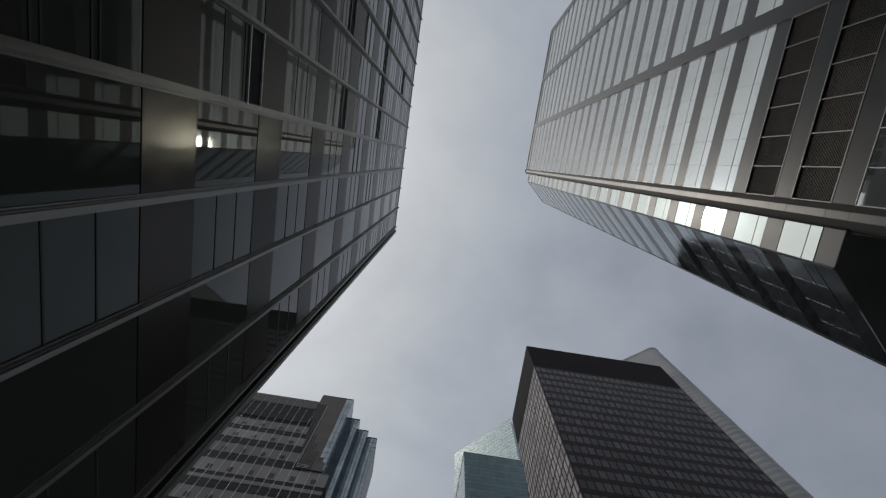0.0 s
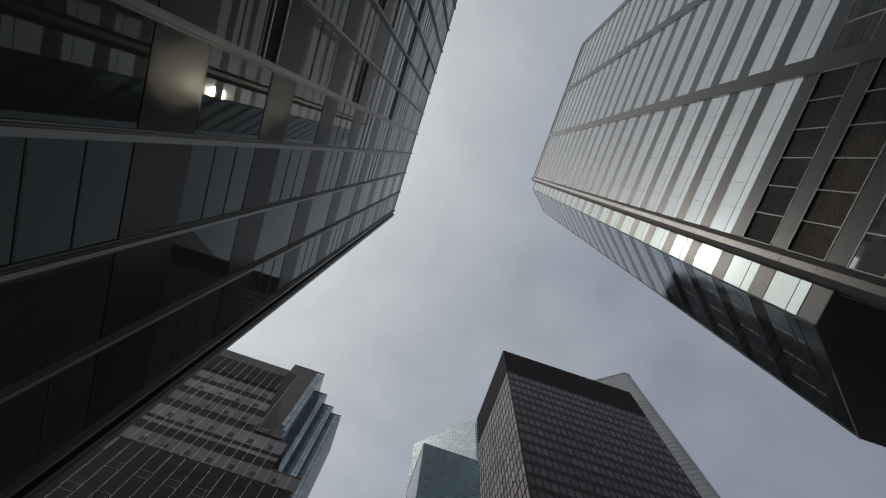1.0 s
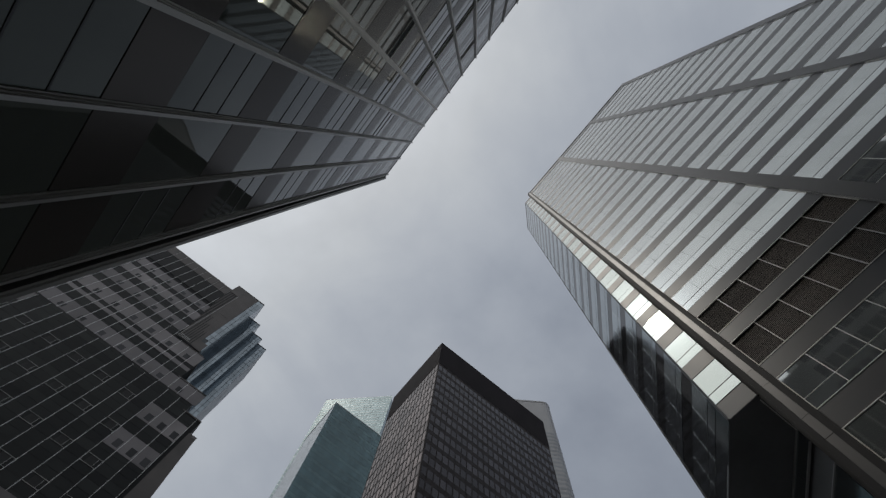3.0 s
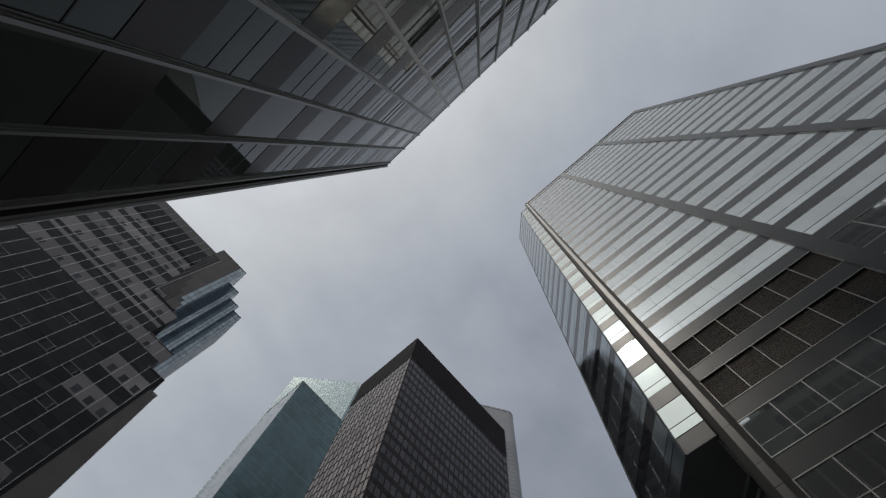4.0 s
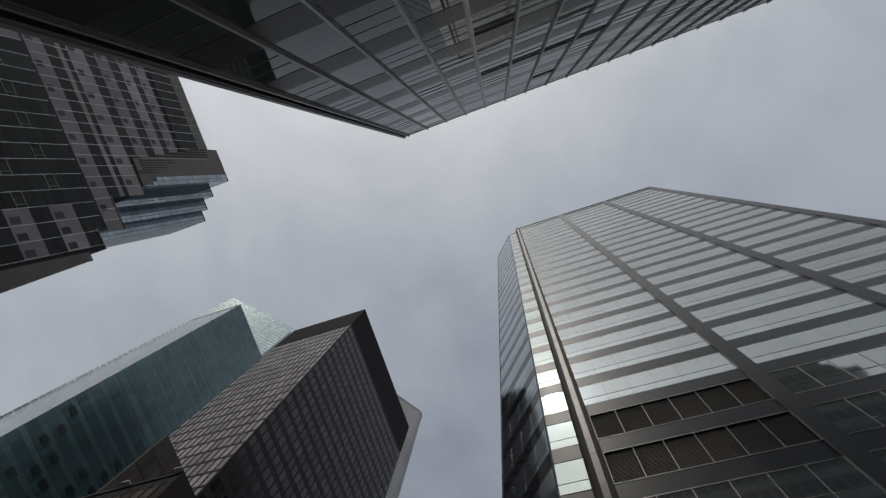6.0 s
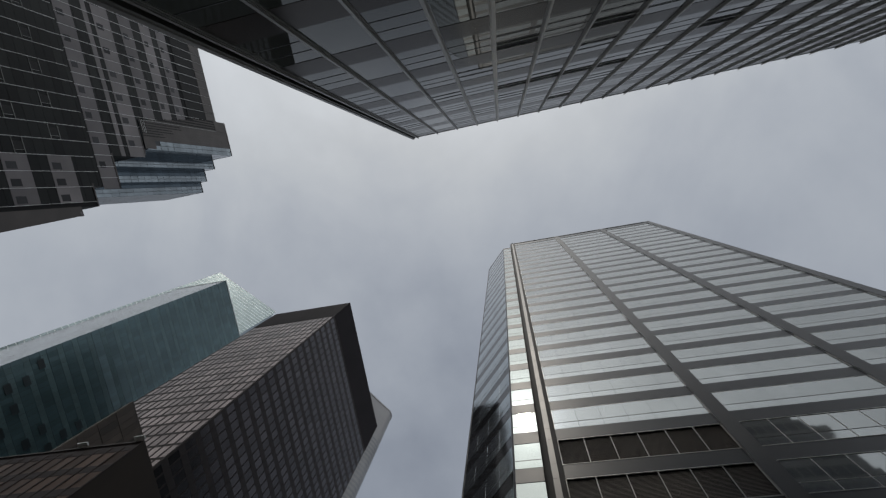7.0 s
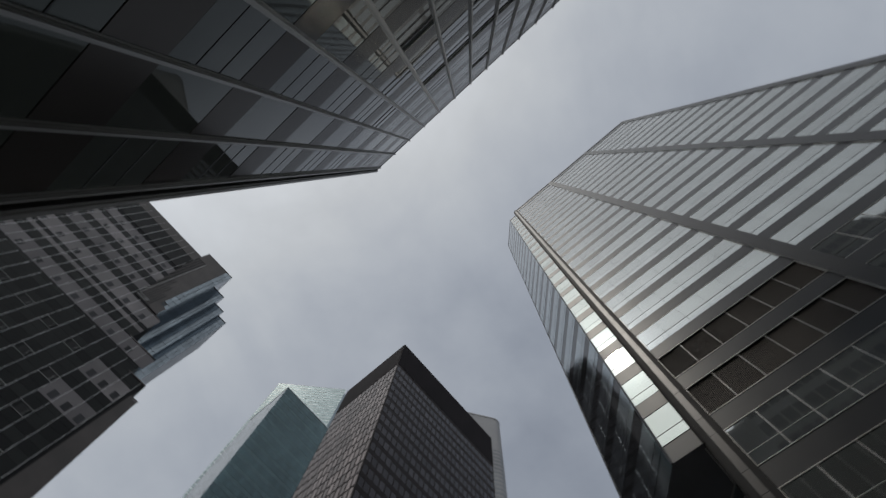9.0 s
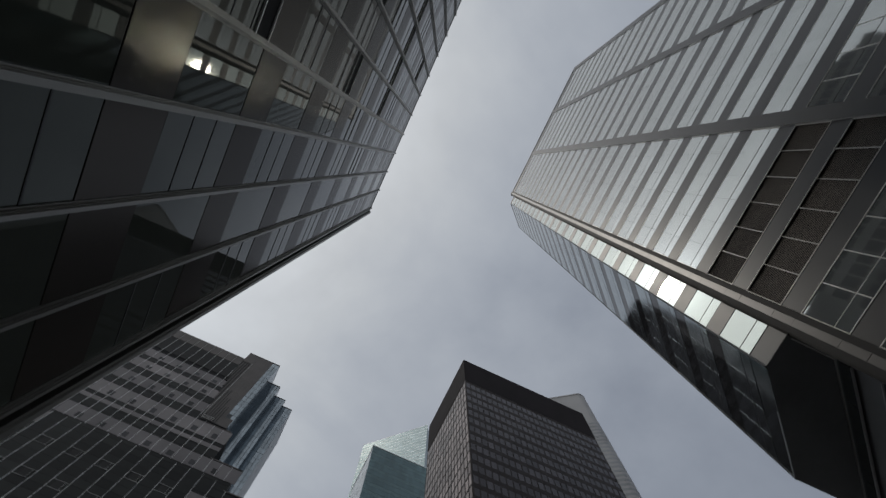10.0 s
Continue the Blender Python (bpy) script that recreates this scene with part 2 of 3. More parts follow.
class Shape:
    """Boxes and prisms gathered into one mesh."""

    def __init__(self):
        self.v, self.f = [], []

    def box(self, fr, u0, u1, n0, n1, z0, z1, tilt=None):
        o, u, n = fr
        i = len(self.v)
        pts = [(u0, n0, z0), (u1, n0, z0), (u1, n1, z0), (u0, n1, z0), (u0, n0, z1), (u1, n0, z1), (u1, n1, z1), (u0, n1, z1)]
        for a, b, z in pts:
            if tilt:
                b += (a - (u0 + u1) / 2) * tilt[0] + (z - (z0 + z1) / 2) * tilt[1]
            self.v.append((o[0] + u[0] * a + n[0] * b, o[1] + u[1] * a + n[1] * b, z))
        flip = u[0] * n[1] - u[1] * n[0] < 0
        for q in ((3, 2, 1, 0), (4, 5, 6, 7), (0, 1, 5, 4), (1, 2, 6, 5), (2, 3, 7, 6), (3, 0, 4, 7)):
            self.f.append(tuple(i + k for k in (reversed(q) if flip else q)))
        return self

    def prism(self, plan, z0, z1):
        """plan runs anticlockwise seen from above."""
        i, k = len(self.v), len(plan)
        self.v += [(x, y, z0) for x, y in plan] + [(x, y, z1) for x, y in plan]
        self.f.append(tuple(i + j for j in reversed(range(k))))
        self.f.append(tuple(i + k + j for j in range(k)))
        for j in range(k):
            a, b = i + j, i + (j + 1) % k
            self.f.append((a, b, b + k, a + k))
        return self

    def mesh(self, name, mat, shift=(0, 0, 0)):
        me = bpy.data.meshes.new(name)
        me.from_pydata([(x - shift[0], y - shift[1], z - shift[2]) for x, y, z in self.v], [], self.f)
        me.materials.append(mat)
        me.update()
        return me


def thing(name, at, label, category, group="", kind=""):
    ob = new(name)
    ob.empty_display_size = 1.0
    ob.location = at
    BASE[ob] = Vector(at)
    return tagged(ob, label, category, group, kind)


def part(name, shape, mat, parent, label="", kind=""):
    """One mesh object under a thing or a part, its coordinates those of the place."""
    base = BASE[parent]
    ob = new(name, shape.mesh(name, mat, base))
    ob.parent = parent
    BASE[ob] = base
    return tagged(ob, label, kind=kind)


def piece(name, me, parent, at, u, tilt=(0.0, 0.0)):
    """One of many alike pieces on a shared mesh: local x along u, local y outwards."""
    ob = new(name, me)
    ob.parent = parent
    ang = math.atan2(u[1], u[0])
    ob.location = Vector(at) - BASE[parent]
    ob.rotation_euler = (tilt[1], 0.0, ang + tilt[0])
    return ob


_made = {}


def slab(name, mat, w, h, d, out=-1):
    """A shared plate w wide (local x), h high, d thick, its front face at local y = 0; out is the side it faces."""
    key = (name, mat.name, round(w, 3), round(h, 3), round(d, 3), out)
    if key not in _made:
        s = Shape()
        bev = min(0.006, w * 0.1, h * 0.1, d * 0.4)
        y0, y1 = 0.0, -out * d
        a, b = w / 2, h / 2
        ring = lambda y, k: [(-a + k, y, -b + k), (a - k, y, -b + k), (a - k, y, b - k), (-a + k, y, b - k)]
        s.v = ring(y0, bev) + ring(-out * bev, 0) + ring(y1, 0)
        for r in (0, 4):
            for j in range(4):
                k = (j + 1) % 4
                q = (r + j, r + k, r + 4 + k, r + 4 + j)
                s.f.append(q if out > 0 else tuple(reversed(q)))
        s.f.append((0, 1, 2, 3) if out < 0 else (3, 2, 1, 0))
        _made[key] = s.mesh(name, mat)
    return _made[key]


def frame_of(a, b):
    """Frame of a wall from a to b in plan: origin, way along it, outward side (to the right of a to b)."""
    d = Vector((b[0] - a[0], b[1] - a[1])).normalized()
    return (a, (d.x, d.y), (d.y, -d.x)), (Vector(b) - Vector(a)).length


def on(fr, a, n, z):
    o, u, w = fr
    return (o[0] + u[0] * a + w[0] * n, o[1] + u[1] * a + w[1] * n, z)


rnd = random.Random(7)


def jit(s):
    return (rnd.gauss(0, s), rnd.gauss(0, s))


# ---- ground ----
g = Shape().prism([(-2500, -2500), (2500, -2500), (2500, 2500), (-2500, 2500)], -0.6, -0.25)
ground = new("ground", g.mesh("ground", M_GROUND))
tagged(ground, "grey city ground reaching to the horizon", "ground", kind="structure")
r = Shape().prism([(1.65, -400), (12.2, -400), (12.2, 400), (1.65, 400)], -0.249, -0.15)
tagged(new("road", r.mesh("road", M_ASPHALT)), "dark asphalt roadway between the towers", "road", kind="structure")
for nm, x0, x1 in (("pavement_west", -4.3, 1.5), ("pavement_east", 12.35, 22.0)):
    s = Shape().prism([(x0, -400), (x1, -400), (x1, 400), (x0, 400)], -0.249, 0.0)
    tagged(new(nm, s.mesh(nm, M_PAVING)), "pale concrete pavement along the facades", "pavement", kind="structure")
for nm, x0, x1 in (("kerb_west", 1.502, 1.648), ("kerb_east", 12.202, 12.348)):
    s = Shape().prism([(x0, -400), (x1, -400), (x1, 400), (x0, 400)], -0.249, 0.004)
    tagged(new(nm, s.mesh(nm, M_KERB)), "granite kerb along the roadway", "kerb", kind="structure")


# ---- dark office block beside the camera ----
def dark_block():
    XF, Y1, Y0, ROOF = -4.34, 6.17, -24.6, 38.7
    P, WH = 3.65, 2.30
    t = thing("dark_office_building", (-12, -19, 0), "dark glass office building with satin metal mullions", "building")
    fr = ((XF, 0.0), (0.0, 1.0), (1.0, 0.0))
    wall = part("wall", Shape().prism([(-30, Y0), (XF - 0.13, Y0), (XF - 0.13, Y1 - 0.02), (-30, Y1 - 0.02)], 0, ROOF - 0.3), M_BLACK, t)
    part("roof", Shape().prism([(-30, Y0), (XF - 0.02, Y0), (XF - 0.02, Y1), (-30, Y1)], ROOF - 0.3, ROOF), M_ROOF, t)
    ys = [1.045 + 1.594 * k for k in range(3, -18, -1)]
    for y in ys:
        s = Shape()
        s.box(fr, y - 0.055, y + 0.055, -0.12, 0.050, 0.0, ROOF + 0.12)
        s.box(fr, y - 0.035, y + 0.035, 0.050, 0.085, 0.0, ROOF + 0.26)
        s.box(fr, y - 0.085, y + 0.085, -0.12, 0.006, 0.0, ROOF)
        part("mullion", s, M_L_MULLION, t)
    s = Shape()
    s.box(fr, Y1 - 0.10, Y1 + 0.05, -0.3, 0.06, 0, ROOF + 0.05).box(fr, Y1 - 0.03, Y1 + 0.09, -0.4, 0.11, 0, ROOF + 0.1)
    part("corner_trim", s, M_L_MULLION, t)
    part("parapet_cap", Shape().box(fr, Y0, Y1 + 0.05, -0.3, 0.012, ROOF - 0.14, ROOF + 0.02), M_L_MULLION, t)
    for b in range(len(ys) - 1):
        y1, y0 = ys[b], ys[b + 1]
        w, yc = y1 - y0 - 0.10, (y0 + y1) / 2
        for k in range(-2, 8):
            z = 9.17 + P * k
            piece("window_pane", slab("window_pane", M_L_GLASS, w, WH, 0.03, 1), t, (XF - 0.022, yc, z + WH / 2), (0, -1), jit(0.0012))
            top = ROOF - 0.14 if k == 7 else z + P
            h = top - (z + WH)
            piece("spandrel_panel", slab("spandrel_panel", M_L_SPANDREL, w, h - 0.015, 0.05, 1), t, (XF - 0.012, yc, z + WH + h / 2), (0, -1), jit(0.0012))
            if b % 2 == 0 or (b > 1 and k > 1):
                for q in (0.75, 1.52) if (b + k) % 3 or (b < 3 and k < 4) else (0.69, 0.81, 1.46, 1.58):
                    piece("glazing_bar", slab("glazing_bar", M_L_BAR, w, 0.036, 0.03, 1), t, (XF - 0.012, yc, z + q), (0, -1))
    # opened vents at the heads of some windows: black plates, the unlit inside as colour
    for b, k in ((5, 0), (5, 2), (5, 4), (6, 4), (7, 4), (8, 4), (7, 2), (7, 6), (10, 3)):
        y1, y0 = ys[b - 1], ys[b]
        z = 9.17 + P * k
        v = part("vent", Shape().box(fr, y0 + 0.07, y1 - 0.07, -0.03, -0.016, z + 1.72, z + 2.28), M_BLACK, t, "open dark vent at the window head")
        s = Shape().box(fr, y0 + 0.06, y1 - 0.06, -0.04, 0.015, z + 1.68, z + 1.72).box(fr, y0 + 0.06, y1 - 0.06, -0.04, 0.015, z + 2.28, z + 2.32)
        part("vent_frame", s, M_FRAME, v)
    # the front stands half a degree off the street's line
    t.location, t.rotation_euler = (-12.150, -18.946, 0), (0, 0, -0.007)


dark_block()


def setback_tower():
    """The taller mass behind the dark block, seen only mirrored in the glass across the street."""
    t = thing("setback_tower", (-28, -16, 0), "dark setback tower rising behind the office building", "building")
    part("wall", Shape().prism([(-42, -41.2), (-16, -41.2), (-16, -5), (-42, -5)], 40, 83.5), M_SETBACK, t)
    for y0, y1, z0, z1 in ((-42.1, -41.22, 0, 80.2), (-43.3, -42.12, 0, 78.2), (-44.9, -43.32, 75.6, 77.9), (-44.1, -43.32, 0, 75.5), (-44.7, -44.12, 63.0, 67.0)):
        part("shoulder", Shape().prism([(-42, y0), (-16, y0), (-16, y1), (-42, y1)], z0, z1), M_SETBACK, t)
    part("base", Shape().prism([(-42, -42.5), (-30.1, -42.5), (-30.1, 5.5), (-42, 5.5)], 0, 40), M_SETBACK, t)
    part("penthouse", Shape().prism([(-29, -4.98), (-10, -4.98), (-10, 4.0), (-29, 4.0)], 38.72, 51.5), M_SETBACK, t)
    part("roof_plant", Shape().prism([(-34, -37), (-24, -37), (-24, -31), (-34, -31)], 83.5, 87), M_SETBACK, t)
    fr, ln = frame_of((-16, -42.4), (-16, -5))
    s = Shape()
    for k in range(11, 21):
        for i in range(23):
            s.box(fr, 0.15 + i * 1.6, 1.55 + i * 1.6, 0.0, 0.04, 3.8 * k + 1.2, 3.8 * k + 3.4, jit(0.002))
    part("window_rest", s, M_R_SPANDREL, t, kind="stuff")


setback_tower()


# ---- silver glass tower across the street ----
def silver_tower():
    X, ROOF, TOP2, SOF = 16.43, 113.1, 108.3, 21.25
    P, Z0, WH = 3.71, 22.35, 2.45
    t = thing("silver_glass_tower", (30, -12, 0), "tall office tower with silvery glass bands and chamfered corner", "building")
    # unseen rear run out to x=74 so the gridded tower mirrors something dark
    part("wall", Shape().prism([(X + 0.16, -31.75), (74, -31.75), (74, 0.28), (X + 0.16, 0.28)], 0, ROOF - 0.2), M_BLACK, t)
    c0, c1 = (X, 1.96), (20.71, 6.075)
    part("corner_wall", Shape().prism([(X + 0.12, 0.2), (74, 0.2), (74, 6.0), (20.70, 6.0), (X + 0.12, 1.87)], SOF, TOP2), M_BLACK, t)
    part("soffit", Shape().prism([(X + 0.02, 0.3), (73.9, 0.3), (73.9, 6.1), (20.66, 6.1), (X + 0.02, 1.93)], SOF - 0.12, SOF), M_SOFFIT, t, "dark soffit under the overhanging corner")
    part("roof", Shape().prism([(X, -31.9), (74, -31.9), (74, 0.3), (X, 0.3)], ROOF - 0.2, ROOF), M_ROOF, t)
    fr = ((X, 0.0), (0.0, -1.0), (-1.0, 0.0))
    cols = [-0.30, -10.70, -21.10, -31.50]
    for j, y in enumerate(cols):
        c = part("column", Shape().box(fr, -y - 0.47, -y + 0.47, -0.16, 0.06, 0, ROOF), M_R_CORE if j == 0 else M_R_COVER_DARK, t, "dark column with satin metal covers" if j == 0 else "grey metal-clad column")
        if j > 0:
            part("column_cover", Shape().box(fr, -y - 0.465, -y + 0.465, 0.062, 0.14, 0, ROOF + 0.3), M_R_COVER_DARK, c)
            part("column_trim", Shape().box(fr, -y - 0.486, -y - 0.472, 0.012, 0.13, 0, ROOF - 0.3), M_DARK_TRIM, c)
            continue
        for e in (-0.47, 0.42):
            part("column_edge", Shape().box(fr, -y + e, -y + e + 0.05, 0.062, 0.14, 0, ROOF + 0.5), M_R_CORE, c)
        for k in range(-6, 25):
            for z0, z1 in ((Z0 + P * k, Z0 + P * k + WH), (Z0 + P * k + WH, min(Z0 + P * k + P, ROOF))):
                piece("cover_panel", slab("cover_panel", M_R_COLUMN, 0.36, z1 - z0 - 0.006, 0.06, 1), t, (X - 0.13, y, (z0 + z1) / 2), (0, 1), jit(0.002))
    part("parapet", Shape().box(fr, 0.2, 31.9, -0.1, 0.05, 110.15, ROOF), M_R_SPANDREL, t)
    part("parapet_cap", Shape().box(fr, -0.2, 31.95, -0.2, 0.16, ROOF - 0.25, ROOF + 0.12), M_R_COLUMN, t)
    upper, lower, far_bar, jambs = Shape(), Shape(), Shape(), Shape()
    for b in range(3):
        y1, y0 = cols[b] - 0.47, cols[b + 1] + 0.47
        w = y1 - y0
        m = w / 6
        for k in range(-5, 24):
            z = Z0 + P * k
            sp = piece("spandrel_panel", slab("spandrel_panel", M_R_SPANDREL, w - 0.02, P - WH - 0.03, 0.06, 1), t, (X - 0.010, (y0 + y1) / 2, z + WH + (P - WH) / 2), (0, 1), jit(0.0006))
            louvred = b == 0 and k in (0, 1)
            if louvred:
                part("louvre_back", Shape().box(fr, -y1, -y0, -0.14, -0.12, z, z + WH), M_BLACK, t)
                for i in range(6):
                    s = Shape()
                    for j in range(26):
                        zz = z + 0.06 + j * (WH - 0.10) / 26
                        s.box(fr, -y1 + i * m + 0.04, -y1 + (i + 1) * m - 0.04, -0.075, -0.063, zz, zz + 0.058, (0, -0.38))
                    part("louvre_panel", s, M_LOUVRE, t, "dark bronze louvred ventilation panel")
            else:
                for i in range(6):
                    yc = y1 - (i + 0.5) * m
                    if k < 11:
                        piece("window_pane", slab("window_pane", M_SILVER_GLASS, m - 0.007, WH - 0.80, 0.03, 1), t, (X - 0.0, yc, z + 0.78 + (WH - 0.80) / 2), (0, 1), jit(0.0009))
                        piece("lower_pane", slab("lower_pane", M_SILVER_GLASS_PALE, m - 0.007, 0.70, 0.03, 1), t, (X - 0.0, yc, z + 0.37), (0, 1), jit(0.0009))
                    else:
                        a = -yc - m / 2
                        upper.box(fr, a + 0.0035, a + m - 0.0035, -0.03, 0.0, z + 0.767, z + WH - 0.02, jit(0.0009))
                        lower.box(fr, a + 0.0035, a + m - 0.0035, -0.03, 0.0, z + 0.02, z + 0.733, jit(0.0009))
                if k < 11:
                    piece("transom_bar", slab("transom_bar", M_DARK_BAR if k > 0 else M_DIVIDER, w - 0.02, 0.03, 0.04, 1), t, (X - 0.008, (y0 + y1) / 2, z + 0.75), (0, 1))
                else:
                    far_bar.box(fr, -y1, -y0, -0.03, 0.006, z + 0.735, z + 0.765)
            if k > 1:
                jambs.box(fr, -y1 + 0.002, -y1 + 0.035, -0.03, 0.02, z + 0.01, z + WH - 0.01).box(fr, -y0 - 0.055, -y0 - 0.012, -0.03, 0.035, z + 0.01, z + WH - 0.01)
                jambs.box(fr, -y1 + 0.04, -y0 - 0.04, -0.02, 0.012, z + WH - 0.022, z + WH + 0.004)
            if k <= 1:
                # bright metal surround and dividers on the lowest storeys
                s = Shape()
                for zz in (z - 0.02, z + WH - 0.02):
                    s.box(fr, -y1, -y0, -0.02, 0.03, zz, zz + 0.04)
                part("window_frame", s, M_DIVIDER, t, "dull aluminium frame")
                for i in range(7):
                    piece("divider", slab("divider", M_DIVIDER, 0.042, WH, 0.06, 1), t, (X - 0.025, y1 - i * m - (0.025 if i == 0 else (-0.025 if i == 6 else 0)), z + WH / 2), (0, 1))
    part("upper_pane_rest", upper, M_SILVER_GLASS, t, kind="stuff")
    part("lower_pane_rest", lower, M_SILVER_GLASS_PALE, t, kind="stuff")
    part("window_jamb_rest", jambs, M_FRAME, t, "bright aluminium jambs", kind="stuff")
    part("transom_rest", far_bar, M_DARK_BAR, t, kind="stuff")

    # the narrow glass strip, the chamfer and the flank beyond it
    def flank(a, b, modules, mat, pale, top, bottom, kmin, spread, covers):
        f2, ln = frame_of(b, a)
        m = ln / modules
        part("flank_base", Shape().box(f2, 0, ln, -0.05, 0.0, bottom, Z0 - 0.05), M_R_SPANDREL if covers else mat, t)
        k = kmin
        while Z0 + P * k + WH < top:
            z = Z0 + P * k
            zt = min(z + P, top)
            piece("spandrel_panel", slab("spandrel_panel", M_R_SPANDREL if covers else M_CHAMFER_SPANDREL, ln - 0.02, zt - z - WH - 0.03, 0.05, 1), t, on(f2, ln / 2, -0.012 if not covers else 0.012, (z + WH + zt) / 2), (-f2[1][0], -f2[1][1]), jit(spread))
            for i in range(modules):
                piece("window_pane", slab("window_pane", mat, m - (0.007 if covers else 0.002), WH - 0.80, 0.03, 1), t, on(f2, (i + 0.5) * m, 0.0, z + 0.78 + (WH - 0.8) / 2), (-f2[1][0], -f2[1][1]), jit(spread))
                piece("lower_pane", slab("lower_pane", pale, m - (0.007 if covers else 0.002), 0.70, 0.03, 1), t, on(f2, (i + 0.5) * m, 0.0, z + 0.37), (-f2[1][0], -f2[1][1]), jit(spread))
            piece("transom_bar", slab("transom_bar", M_DARK_BAR if covers else M_R_CORE, ln - 0.02, 0.045, 0.03, 1), t, on(f2, ln / 2, 0.006, z + 0.75), (-f2[1][0], -f2[1][1]))
            k += 1

    flank((X, 0.30), c0, 1, M_STRIP_GLASS, M_STRIP_GLASS, TOP2, SOF - 0.1, 0, 0.0006, True)
    flank(c0, c1, 4, M_CHAMFER_GLASS, M_CHAMFER_GLASS, TOP2, SOF - 0.1, 0, 0.002, False)
    f3, ln3 = frame_of((74, 6.075), c1)
    part("side_wall", Shape().box(f3, 0, ln3, -0.05, 0.0, SOF - 0.1, TOP2), M_CHAMFER_GLASS, t)
    part("corner_roof", Shape().prism([(X, 0.3), (74, 0.3), (74, 6.075), (20.71, 6.075), (X, 1.96)], TOP2, TOP2 + 0.3), M_R_SPANDREL, t)
    for q in (c0, c1):
        f4, _ = frame_of(c1, c0)
        part("corner_post", Shape().box(((q[0], q[1]), f4[1], f4[2]), -0.05, 0.05, -0.05, 0.03, SOF - 0.1, TOP2), M_DARK_BAR, t)
    # glazed wall under the overhang, parallel to the chamfer
    part("undercroft_wall", Shape().prism([(19.12, 0.30), (73.9, 0.30), (73.9, 6.0), (24.82, 6.0)], 0, SOF - 0.13), M_SOFFIT, t)
    f5, l5 = frame_of((24.72, 6.10), (18.94, 0.32))
    for z0, z1 in ((SOF - 0.98, SOF - 0.2), (15.6, 18.8), (12.1, 15.3), (8.6, 11.8)):
        n = 4
        for i in range(n):
            piece("undercroft_pane", slab("undercroft_pane", M_CHAMFER_GLASS, l5 / n - 0.05, z1 - z0, 0.03, 1), t, on(f5, (i + 0.5) * l5 / n, 0.04, (z0 + z1) / 2), (-f5[1][0], -f5[1][1]), jit(0.002))
        for z in (z0 - 0.06, z1):
            part("undercroft_rail", Shape().box(f5, 0, l5, 0.0, 0.10, z, z + 0.06), M_DARK_TRIM, t)
    part("soffit_trim", Shape().box(((X + 0.25, 0.33), (1.0, 0.0), (0.0, 1.0)), 0.0, 2.3, 0.0, 0.06, SOF - 0.17, SOF - 0.125), M_FRAME, t)

silver_tower()


# ---- dark gridded tower ----
def grid_facade(t, fr, ln, mods, z0, z1, pitch, win_h, quota, near, mull_d, mull_w, glass=None):
    """Windows between dark mullions; those nearest as single panes, the rest in one mesh."""
    m = ln / mods
    glass = glass or M_D_WINDOW
    rest = Shape()
    z = z1 - pitch
    back = (-fr[1][0], -fr[1][1])
    while z > z0:
        for i in range(mods):
            a, b = i * m + mull_w * 0.55, (i + 1) * m - mull_w * 0.55
            if near(z, i) and quota > 0:
                quota -= 1
                piece("window_pane", slab("window_pane", glass, b - a, win_h, 0.03, 1), t, on(fr, (a + b) / 2, 0.0, z + 0.2 + win_h / 2), back, jit(0.0018))
            else:
                rest.box(fr, a, b, -0.03, 0.0, z + 0.2, z + 0.2 + win_h, jit(0.0018))
        h = pitch - win_h - 0.04
        piece("spandrel", slab("spandrel", M_D_STEEL, ln, h, 0.08, 1), t, on(fr, ln / 2, 0.02, z + 0.22 + win_h + h / 2), back)
        z -= pitch
    for i in range(mods + 1):
        part("mullion", Shape().box(fr, i * m - mull_w / 2, i * m + mull_w / 2, -0.05, mull_d, z0, z1), M_D_STEEL, t)
    part("window_rest", rest, glass, t, kind="stuff")


def gridded_tower():
    X0, X1, Y0, Y1, ROOF, CR = 27.5, 65.9, 48.4, 71.4, 126.6, 114.0
    t = thing("dark_gridded_tower", (46, 60, 0), "dark bronze office tower with gridded windows and solid crown", "building")
    part("wall", Shape().prism([(X0 + 0.1, Y0 + 0.1), (X1, Y0 + 0.1), (X1, Y1), (X0 + 0.1, Y1)], 0, ROOF - 1), M_D_STEEL, t)
    crown = Shape()
    plan = [(X0 - 0.09, Y0 - 0.10), (X1 + 0.2, Y0 - 0.10), (X1 + 0.2, Y1 + 0.2), (X0 - 0.09, Y1 + 0.2)]
    crown.prism(plan, CR, ROOF)
    part("crown", crown, M_CROWN, t, "solid dark bronze crown")
    fs, ln = frame_of((X0, Y1), (X0, Y0))
    ff, lf = frame_of((X0, Y0), (X1, Y0))
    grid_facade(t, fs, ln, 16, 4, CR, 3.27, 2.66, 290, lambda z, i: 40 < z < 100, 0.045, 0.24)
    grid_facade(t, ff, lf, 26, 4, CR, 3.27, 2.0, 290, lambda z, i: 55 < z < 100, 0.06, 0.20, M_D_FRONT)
    part("corner_post", Shape().prism([(X0 - 0.075, Y0 - 0.085), (X0 + 0.25, Y0 - 0.085), (X0 + 0.25, Y0 + 0.25), (X0 - 0.075, Y0 + 0.25)], 0, CR - 0.01), M_D_STEEL, t)


gridded_tower()


